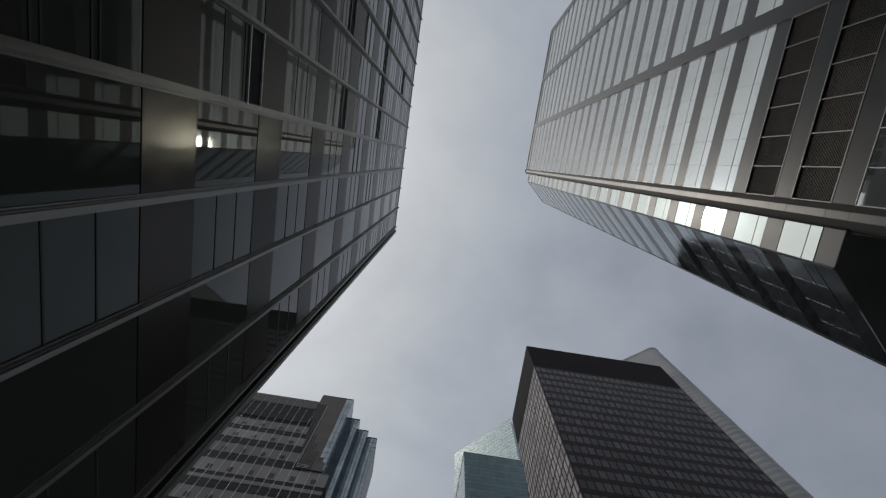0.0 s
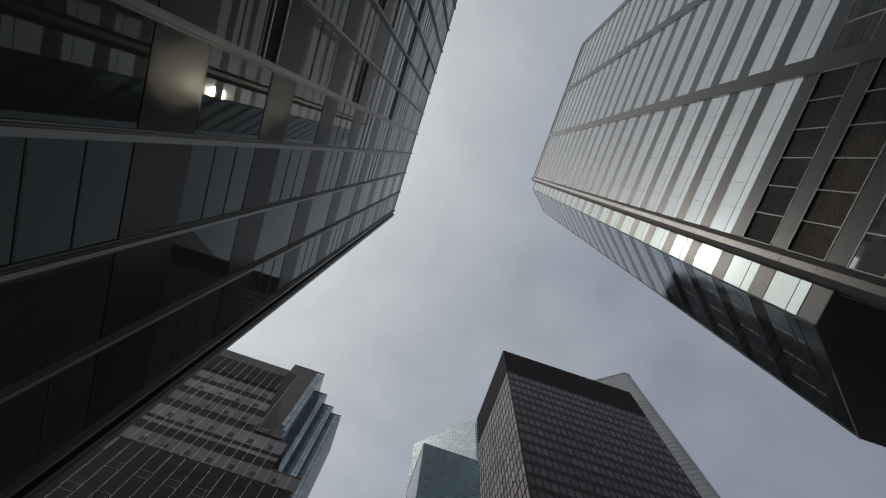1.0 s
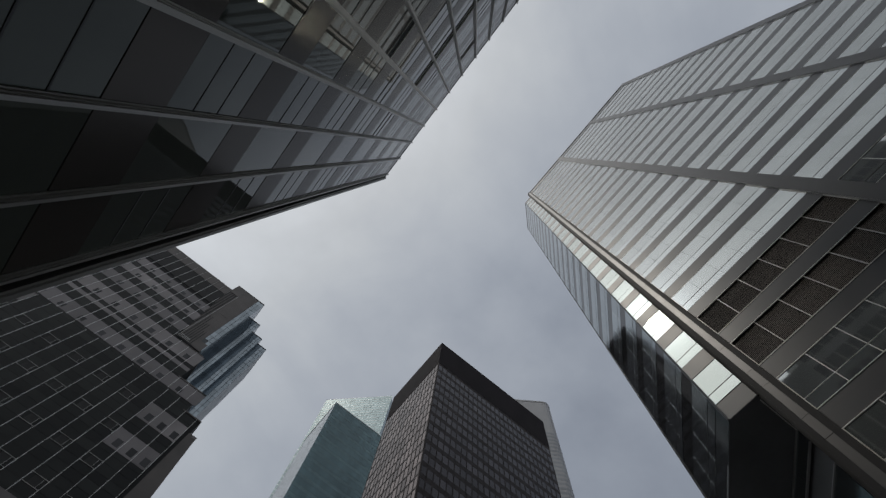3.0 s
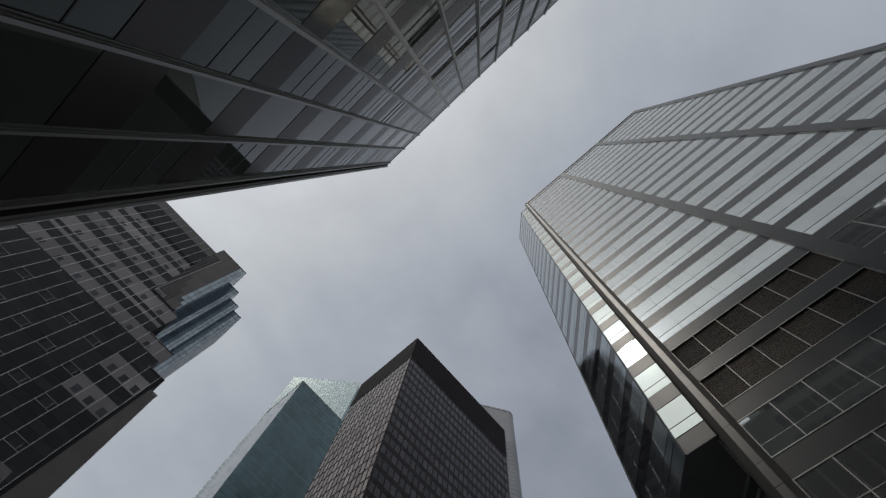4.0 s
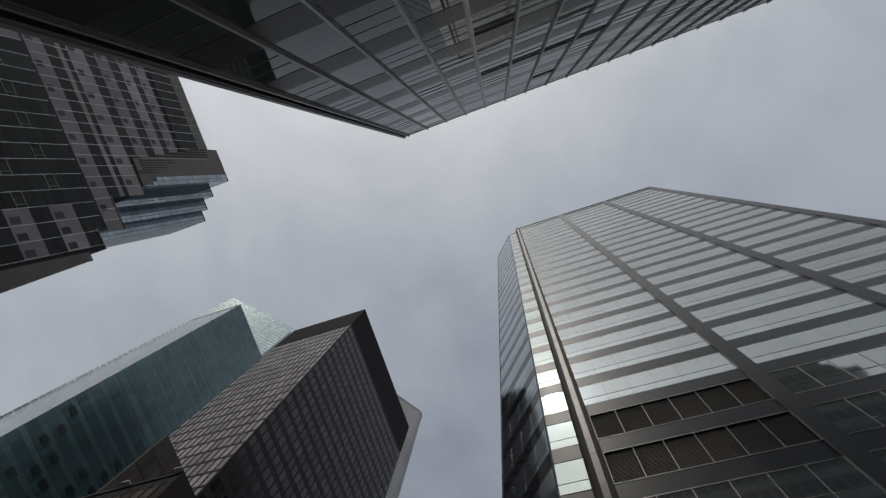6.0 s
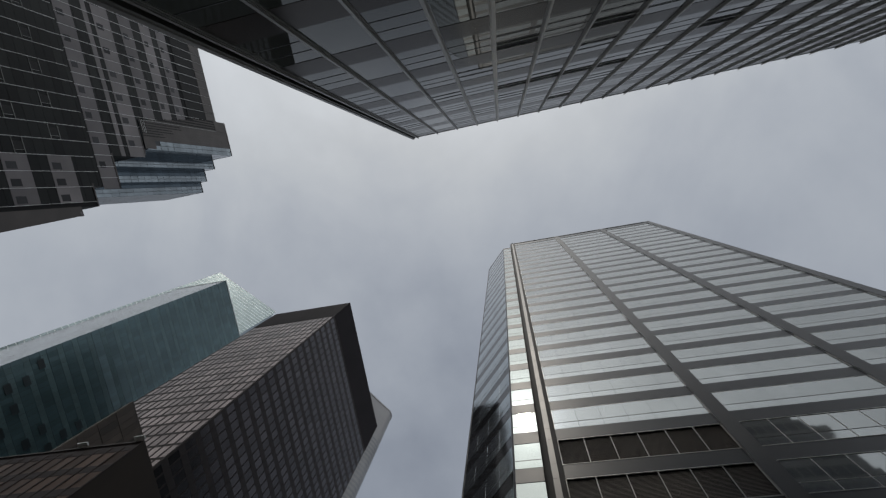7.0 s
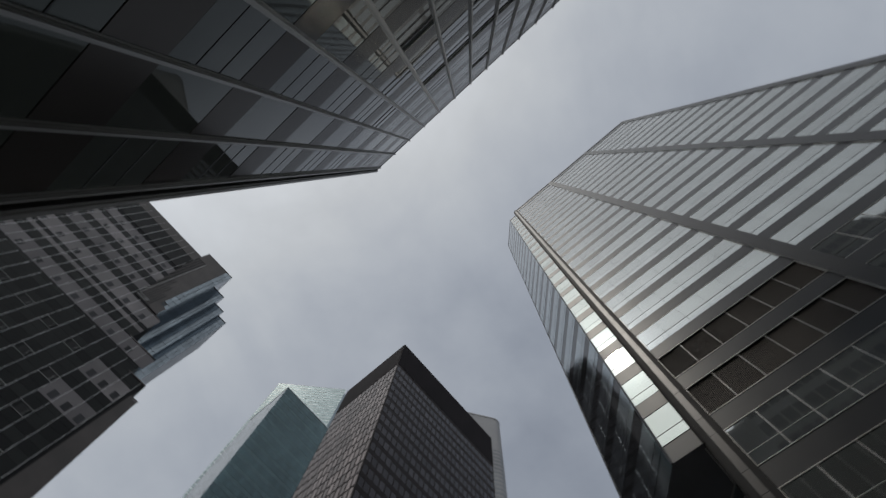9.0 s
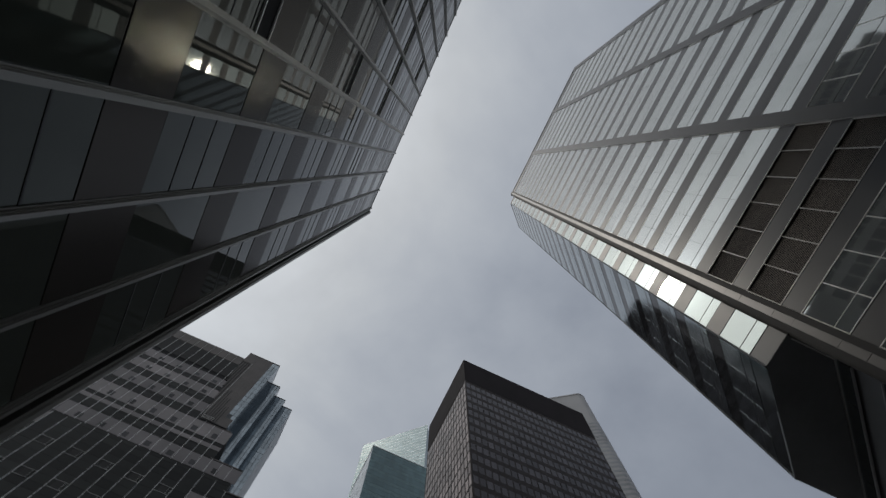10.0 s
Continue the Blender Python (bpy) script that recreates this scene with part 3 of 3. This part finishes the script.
def low_wing():
    X0, X1, Y0, Y1, ROOF = 19.6, 62.0, 40.0, 75.0, 41.2
    t = thing("low_bronze_wing", (40, 57, 0), "low bronze wing with gridded windows beside the dark tower", "building")
    part("wall", Shape().prism([(X0 + 0.1, Y0 + 0.1), (X1, Y0 + 0.1), (X1, Y1), (X0 + 0.1, Y1)], 0, ROOF), M_D_STEEL, t)
    fs, ln = frame_of((X0, Y1), (X0, Y0))
    grid_facade(t, fs, ln, 23, 3, ROOF - 0.8, 3.27, 2.2, 290, lambda z, i: True, 0.06, 0.18, M_W_GLASS)
    ff, lf = frame_of((X0, Y0), (X1, Y0))
    part("front_panel", Shape().box(ff, 0, lf, -0.2, 0.0, 0, ROOF), M_W_FRONT, t)
    part("roof_edge", Shape().box(fs, -0.2, ln + 0.02, -0.3, 0.06, ROOF - 0.15, ROOF + 0.02), M_C_BROWN, t)
    for a in (1.2, 8.0):
        part("roof_lamp", Shape().box(fs, ln - a, ln - a + 1.2, 0.1, 0.5, ROOF + 0.1, ROOF + 0.25), M_FRAME, t, "pale metal bracket on the roof edge")
    # stained screen wall on the roof, butting against the tower
    fw, lw = frame_of((X0 + 0.1, 51.5), (27.35, 51.5))
    scr = part("roof_screen", Shape().box(fw, 0, lw, -0.4, 0.0, ROOF + 0.004, 52.6), M_SCREEN, t, "dark rust-stained screen wall on the roof")
    n = 9
    for i in range(n):
        for z in (41.6, 44.3, 47.0, 49.7):
            piece("screen_panel", slab("screen_panel", M_SCREEN, lw / n - 0.08, 2.55, 0.04, 1), scr, on(fw, (i + 0.5) * lw / n, 0.045, z + 1.3), (-fw[1][0], -fw[1][1]), jit(0.006))


low_wing()


# ---- teal tower ----
def teal_tower():
    X0, X1, Y0, Y1, ROOF = 18.0, 41.6, 101.5, 121.5, 151.6
    t = thing("teal_glass_tower", (30, 115, 0), "teal curtain-glass tower with pale stepped back volume", "building")
    part("wall", Shape().prism([(X0 + 0.1, Y0 + 0.1), (X1, Y0 + 0.1), (X1, Y1), (X0 + 0.1, Y1)], 0, ROOF - 0.3), M_D_STEEL, t)
    ff, lf = frame_of((X0, Y0), (X1, Y0))
    fs, ls = frame_of((X0, Y1), (X0, Y0))
    quota = 280
    rest, sp, side = Shape(), Shape(), Shape()
    for fr, l, n in ((ff, lf, 22), (fs, ls, 18)):
        m = l / n
        z = ROOF - 3.7
        while z > 40:
            lean = rnd.gauss(0, 0.013) if fr is ff else 0.0
            for i in range(n):
                if fr is ff and z < 130 and quota > 0:
                    quota -= 1
                    piece("window_pane", slab("window_pane", M_T_GLASS, m - 0.04, 2.3, 0.03, 1), t, on(fr, (i + 0.5) * m, 0.0, z + 1.15), (-fr[1][0], -fr[1][1]), (rnd.gauss(0, 0.012), lean + rnd.gauss(0, 0.008)))
                else:
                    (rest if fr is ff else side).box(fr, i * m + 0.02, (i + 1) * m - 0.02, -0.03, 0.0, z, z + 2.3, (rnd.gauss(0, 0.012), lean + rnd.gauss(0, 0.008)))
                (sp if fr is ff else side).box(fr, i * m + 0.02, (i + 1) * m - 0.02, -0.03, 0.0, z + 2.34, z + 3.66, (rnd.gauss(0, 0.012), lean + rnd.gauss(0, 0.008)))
            z -= 3.7
    # windows standing open: dark plates on the glass, the unlit rooms put into their colour
    for i, k in ((4, 20), (4, 19), (8, 20), (8, 21), (11, 21), (14, 19), (15, 20), (17, 18), (17, 17), (18, 19), (12, 22), (6, 22), (2, 18)):
        m, z = lf / 22, ROOF - 3.7 * k - 1.85
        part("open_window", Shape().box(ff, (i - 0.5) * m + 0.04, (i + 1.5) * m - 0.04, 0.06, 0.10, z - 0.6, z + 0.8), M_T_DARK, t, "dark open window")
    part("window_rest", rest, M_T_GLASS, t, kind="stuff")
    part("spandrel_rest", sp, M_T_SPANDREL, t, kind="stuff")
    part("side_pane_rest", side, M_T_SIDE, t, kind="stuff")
    part("roof_edge", Shape().box(ff, -0.1, lf, -0.4, 0.12, ROOF - 0.35, ROOF).box(fs, 0, ls + 0.1, -0.4, 0.12, ROOF - 0.35, ROOF), M_T_FIN, t)
    # taller volume behind, its face turned by 45 degrees
    H2 = 181.6
    a, b = (17.6, 122.4), (38.2, 101.8)
    plan = [a, b, (72.0, 135.6), (51.4, 156.2)]
    core = [(a[0] + 0.1, a[1]), (b[0], b[1] + 0.1), plan[2], plan[3]]
    part("back_wall", Shape().prism(core, 0, H2 - 4), M_T_PALE, t)
    fd, ld = frame_of(a, b)
    fl, ll = frame_of((51.4, 156.2), a)
    glass, fins = Shape(), Shape()
    for fr, l, n in ((fd, ld, 22), (fl, ll, 30)):
        m = l / n
        z = H2 - 2.0
        while z > 60:
            for i in range(n):
                glass.box(fr, i * m + 0.02, (i + 1) * m - 0.02, -0.03, 0.0, z - 1.9, z, jit(0.004 if fr is fd else 0.0005))
            if fr is fd or z > H2 - 15:
                fins.box(fr, 0.0 if z < H2 - 12 else -0.35, l if fr is fd else l + 0.2, -0.02, 0.03, z - 0.02, z + 0.14)
            z -= 2.0
    part("back_glass_rest", glass, M_T_PALE, t, kind="stuff")
    part("back_fin_rest", fins, M_T_FIN, t, kind="stuff")


teal_tower()


# ---- pale tower with rounded corner ----
def pale_tower():
    t = thing("pale_rounded_tower", (95, 95, 0), "pale grey banded tower with a rounded corner", "building")
    u, v = Vector((0.806, -0.592)), Vector((0.592, 0.806))
    corner = Vector((101.4, 67.6))

    def plan(grow):
        rad = 3.6
        pts = []
        c = corner - u * rad + v * rad
        for i in range(9):
            an = math.pi / 2 * i / 8
            p = c + (-v * math.cos(an) + u * math.sin(an)) * (rad + grow)
            pts.append((p.x, p.y))
        for p in (corner + v * 34 + u * grow, corner + v * 34 - u * 40 + v * grow, corner - u * 40 - v * grow):
            pts.append((p.x, p.y))
        return pts

    part("wall", Shape().prism(plan(0.0), 0, 201.0), M_S_WALL, t)
    z = 176.0
    while z > 60:
        part("window_band", Shape().prism(plan(0.04), z, z + 1.1), M_S_BAND, t)
        z -= 2.3
    part("parapet", Shape().prism(plan(0.12), 200.6, 201.6), M_S_WALL, t)


pale_tower()


# ---- stepped granite and glass building ----
def stepped_building():
    Y = 80.5
    t = thing("stepped_granite_building", (-35, 95, 0), "stepped building of grey granite bands and blue-grey glass", "building")
    fr = ((-76.0, Y), (1.0, 0.0), (0.0, -1.0))
    U = lambda x: x + 76.0
    blocks = [(-76.0, -28.8, 134.2), (-28.8, -26.5, 106.0), (-26.5, -20.4, 102.5), (-20.4, -13.9, 92.8), (-13.9, -9.3, 86.0)]
    for x0, x1, h in blocks:
        part("wall", Shape().prism([(x0, Y + 0.06), (x1, Y + 0.06), (x1, Y + 34), (x0, Y + 34)], 0, h), M_DARK_WALL, t)
        part("roof_edge", Shape().prism([(x0, Y - 0.1), (x1 + 0.05, Y - 0.1), (x1 + 0.05, Y + 33), (x0, Y + 33)], h, h + 0.3), M_C_BROWN, t)
    top_at = lambda x: next((h for a, b, h in blocks if a <= x <= b + 1e-6), 0.0)
    W, V, SPLIT = 2.38, 3.02, 88.5
    xs = [-7.95 - W * j for j in range(28)]
    xl = [-7.27 - V * j for j in range(1, 23)]
    pitch, quota, rest = 3.72, 290, Shape()
    # dark glass between the fins, storey by storey; wider bays on the lower storeys
    for k in range(0, 31):
        z = 3.9 + pitch * k
        for x, w in [(x, V) for x in xl] if z + pitch < SPLIT + 2 else [(x, W) for x in xs]:
            for h0, h1 in ((0.02, 1.78), (1.82, 3.70)):
                xm = x - w * 0.5
                if xm < -75 or z + pitch > top_at(xm) + 0.6 or z > 117:
                    continue
                if xm > -46 and z > 62 and quota > 0:
                    quota -= 1
                    piece("window_pane", slab("window_pane", M_C_GLASS, w - 0.05, h1 - h0, 0.03, 1), t, (xm, Y - 0.02, z + (h0 + h1) / 2), (-1, 0), jit(0.008))
                else:
                    rest.box(fr, U(xm) - w / 2 + 0.025, U(xm) + w / 2 - 0.025, -0.01, 0.02, z + h0, z + h1, jit(0.008))
    part("window_rest", rest, M_C_GLASS, t, kind="stuff")
    # granite courses; some have a small dim window in every other panel
    courses = ((117.2, 120.6, -76, 0, 1.2), (111.7, 115.2, -76, 0, 1.3), (105.2, 108.9, -76, 0, 1.5), (98.0, 102.4, -76, 0, 1.7), (95.5, 96.7, -76, 0, 0), (88.6, 92.6, -76, 0, 1.5), (84.0, 88.0, -65, -54, 0), (78.2, 83.0, -19.2, 0, 1.8), (70.0, 74.5, -19.2, 0, 1.8))
    BRIGHT = (98.0, 95.5, 78.2, 111.7)
    for z0, z1, left, right, tall in courses:
        cols, w = (xs, W) if z0 > SPLIT else (xl, V)
        for x in cols:
            x0, x1 = x - w + 0.02, x - 0.02
            xm = (x0 + x1) / 2
            if x0 < max(left - 1, -76) or xm > right or z1 > top_at(xm):
                continue
            piece("granite_panel", slab("granite_panel", M_C_PANEL if z0 in BRIGHT else M_C_PANEL_DIM, x1 - x0, z1 - z0, 0.05, 1), t, (xm, Y - 0.08, (z0 + z1) / 2), (-1, 0), jit(0.002))
        if tall:
            x = -74.05 if z0 > SPLIT else -17.3
            while x < -9:
                if z1 < top_at(x + 0.7) and x > left:
                    piece("opening", slab("opening", M_C_OPENING, 1.3, tall, 0.03, 1), t, (x, Y - 0.09, z0 + 0.5 + tall / 2), (-1, 0), jit(0.004))
                x += 5.11 if z0 > SPLIT else V
    part("top_louvre", Shape().box(fr, 0, U(-28.95), 0.0, 0.05, 122.3, 130.0), M_BLACK, t, "dark louvred plant storeys")
    part("parapet", Shape().box(fr, 0, U(-31.85), -0.2, 0.12, 130.0, 134.4), M_C_BROWN, t)
    for x in xs:
        if top_at(x) > SPLIT:
            part("fin", Shape().box(fr, U(x) - 0.036, U(x) + 0.036, 0.0, 0.12, SPLIT, top_at(x)), M_C_FIN, t)
    for x in xl:
        part("fin", Shape().box(fr, U(x) - 0.034, U(x) + 0.034, 0.0, 0.13, 0, min(SPLIT - 0.4, top_at(x))), M_C_FIN, t)
    # casements between pale rails, staggered from one row to the next: black plates for unlit rooms
    for r, zc in enumerate((81.05, 73.6, 66.15, 58.7, 51.25, 43.8)):
        x = -66.1 + (3.02 if r % 2 else 0.0)
        while x < -12:
            if not (x > -19.5 and zc > 69):
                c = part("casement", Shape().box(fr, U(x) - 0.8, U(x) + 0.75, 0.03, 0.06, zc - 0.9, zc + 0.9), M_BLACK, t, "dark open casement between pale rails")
                s = Shape().box(fr, U(x) - 1.42, U(x) + 1.42, 0.03, 0.13, zc - 0.96, zc - 0.90).box(fr, U(x) - 1.42, U(x) + 1.42, 0.03, 0.13, zc + 0.90, zc + 0.96)
                s.box(fr, U(x) + 0.75, U(x) + 0.80, 0.03, 0.11, zc - 0.9, zc + 0.9)
                part("casement_frame", s, M_C_RAIL, c)
            x += 6.04
    # glass bays stepping back one behind the other: pale fronts, dark flanks, toned by what each mirrors
    H = 138.6
    steps = ((-28.75, -24.0, -21.75, Y - 0.3, 86.9), (-25.0, -20.5, -18.95, 86.9, 90.5), (-22.0, -17.4, -15.75, 90.5, 92.75), (-19.0, -14.6, -12.6, 92.75, 106.6))
    for n, (x0, xb, x1, y, yb) in enumerate(steps):
        low = 103.0 if n == 0 else 60.0
        bay = part("glass_bay", Shape().prism([(x0, y + 0.1), (x1 - 0.1, y + 0.1), (x1 - 0.1, yb + (0 if n == 3 else 12)), (x0, yb + (0 if n == 3 else 12))], low, H - 0.4), M_C_GRID, t, "blue-grey glass bay with dark flank")
        f0, l0 = frame_of((x0, y), (xb, y))
        f1, l1 = frame_of((xb, y), (x1, y))
        f2, l2 = frame_of((x1, y), (x1, yb + (0 if n == 3 else 1)))
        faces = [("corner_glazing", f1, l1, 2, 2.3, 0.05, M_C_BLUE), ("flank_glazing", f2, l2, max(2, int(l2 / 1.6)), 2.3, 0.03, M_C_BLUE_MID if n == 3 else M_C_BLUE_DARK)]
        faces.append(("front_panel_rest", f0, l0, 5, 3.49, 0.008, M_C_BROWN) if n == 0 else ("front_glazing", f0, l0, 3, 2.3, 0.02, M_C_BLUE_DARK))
        for nm, fq, lq, nq, hq, gap, mq in faces:
            s = Shape()
            z = H - 0.5
            while z - hq > max(low, 66.0):
                for i in range(nq):
                    if nm == "corner_glazing" and n == 0 and z - hq < (107.0, 103.5)[i]:
                        continue
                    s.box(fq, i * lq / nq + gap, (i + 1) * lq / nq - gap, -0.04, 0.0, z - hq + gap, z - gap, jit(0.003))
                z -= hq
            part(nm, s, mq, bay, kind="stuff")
        part("bay_cap", Shape().prism([(x0, y - 0.02), (x1 + 0.02, y - 0.02), (x1 + 0.02, yb + (0.02 if n == 3 else 12)), (x0, yb + (0.02 if n == 3 else 12))], H - 0.4, H), M_C_BROWN if n == 0 else M_C_GRID, bay)
    part("bay_corner", Shape().prism([(-24.0, Y - 0.32), (-22.0, Y - 0.32), (-22.0, Y - 0.24), (-24.0, Y - 0.24)], 103.0, 106.6), M_C_BROWN, t)
    part("bay_head", Shape().prism([(-31.8, Y - 0.32), (-28.77, Y - 0.32), (-28.77, 92.0), (-31.8, 92.0)], 132.9, H - 0.02), M_C_BROWN, t, "brown granite head beam of the bay")
    # brown granite buttress along the free edge, widening towards the street
    s = Shape()
    s.v = [(x, y, z) for y in (Y - 0.16, Y + 9.0) for x, z in ((-9.45, 0.0), (0.2, 0.0), (-7.6, 81.66), (-8.5, 82.1), (-9.45, 82.1))]
    s.f = [(0, 1, 2, 3, 4), (9, 8, 7, 6, 5)] + [((j + 1) % 5, j, j + 5, (j + 1) % 5 + 5) for j in range(5)]
    butt = part("buttress", s, M_C_BROWN, t, "brown granite buttress along the free edge")
    part("buttress_cap", Shape().box(fr, U(-8.5), U(-7.55), -0.2, 0.2, 81.5, 82.15), M_C_PANEL_DIM, butt)
    part("downpipe", Shape().box(fr, U(-28.8), U(-28.68), 0.32, 0.45, 104.5, 133.0), M_C_RAIL, t, "pale pipe down the brown panels")
    # dark upright slats beside the brown front, each starting lower than the next, and grooves at its foot
    # recess shade painted in: alternate slats black, grooves are raised black strips
    for i in range(8):
        x = -31.55 + 0.36 * i
        part("slat", Shape().box(fr, U(x) - 0.15, U(x) + 0.15, 0.0, 0.30 - 0.02 * (i % 3), 104.5 + 8.0 * (-28.8 - x), 132.88), M_C_BROWN if i % 2 else M_BLACK, t)
    for i in range(6):
        x = -28.2 + 0.62 * i
        part("groove", Shape().box(fr, U(x) - 0.11, U(x) + 0.11, 0.30, 0.325, 103.3, 117.0 - 1.7 * i + 2.0 * (i % 2)), M_BLACK, t)
    # thin pale rails in front of the steps' ends
    for xe, z0, n0, n1 in ((-26.0, 103.0, 0.34, 0.0), (-20.6, 93.0, -0.1, 0.5), (-14.1, 86.4, -0.1, 0.5)):
        for q in range(3):
            part("roof_rail", Shape().box(fr, U(xe) - 2.8, U(xe) + 0.2, n0 - q * n1, n0 + 0.06 - q * n1, z0 + 0.45 + 0.5 * q, z0 + 0.53 + 0.5 * q), M_C_FIN, t)

stepped_building()


# ---- far rooftop ----
def far_rooftop():
    t = thing("far_rooftop_building", (32, 190, 0), "dark far building with a small rooftop tank", "building")
    part("wall", Shape().prism([(22.6, 181), (42, 181), (42, 200), (22.6, 200)], 0, 119), M_D_STEEL, t)
    s = Shape()
    s.prism([(23.0, 181.5), (26.0, 181.5), (26.0, 184.5), (23.0, 184.5)], 119, 122.5)
    part("roof_tank", s, M_TANK, t, "weathered dark rooftop tank")
    part("railing", Shape().prism([(22.6, 181), (27, 181), (27, 181.15), (22.6, 181.15)], 119, 120.2), M_D_STEEL, t)


far_rooftop()


# ---- unseen plain blocks added to close the street and dull the sky mirrored in glass ----
def plain_block(plan, h, label):
    t = thing("unseen_street_block", (plan[0][0], plan[0][1], 0), label, "building", "blocks that close the street")
    part("wall", Shape().prism(plan, 0, h), M_C_BROWN, t)
    part("cornice", Shape().prism(plan, h + 0.004, h + 0.8), M_C_PANEL, t)


plain_block([(-40, -110), (-5, -110), (-5, -50), (-40, -50)], 46, "unseen brown block added further along the street")
plain_block([(17, -110), (50, -110), (50, -52), (17, -52)], 42, "unseen brown block added beyond the silver tower")
# added out of view to darken what the bronze wing's windows mirror
plain_block([(-60, 42), (-6, 42), (-6, 62), (-60, 62)], 29, "low unseen brown block added across the side street")
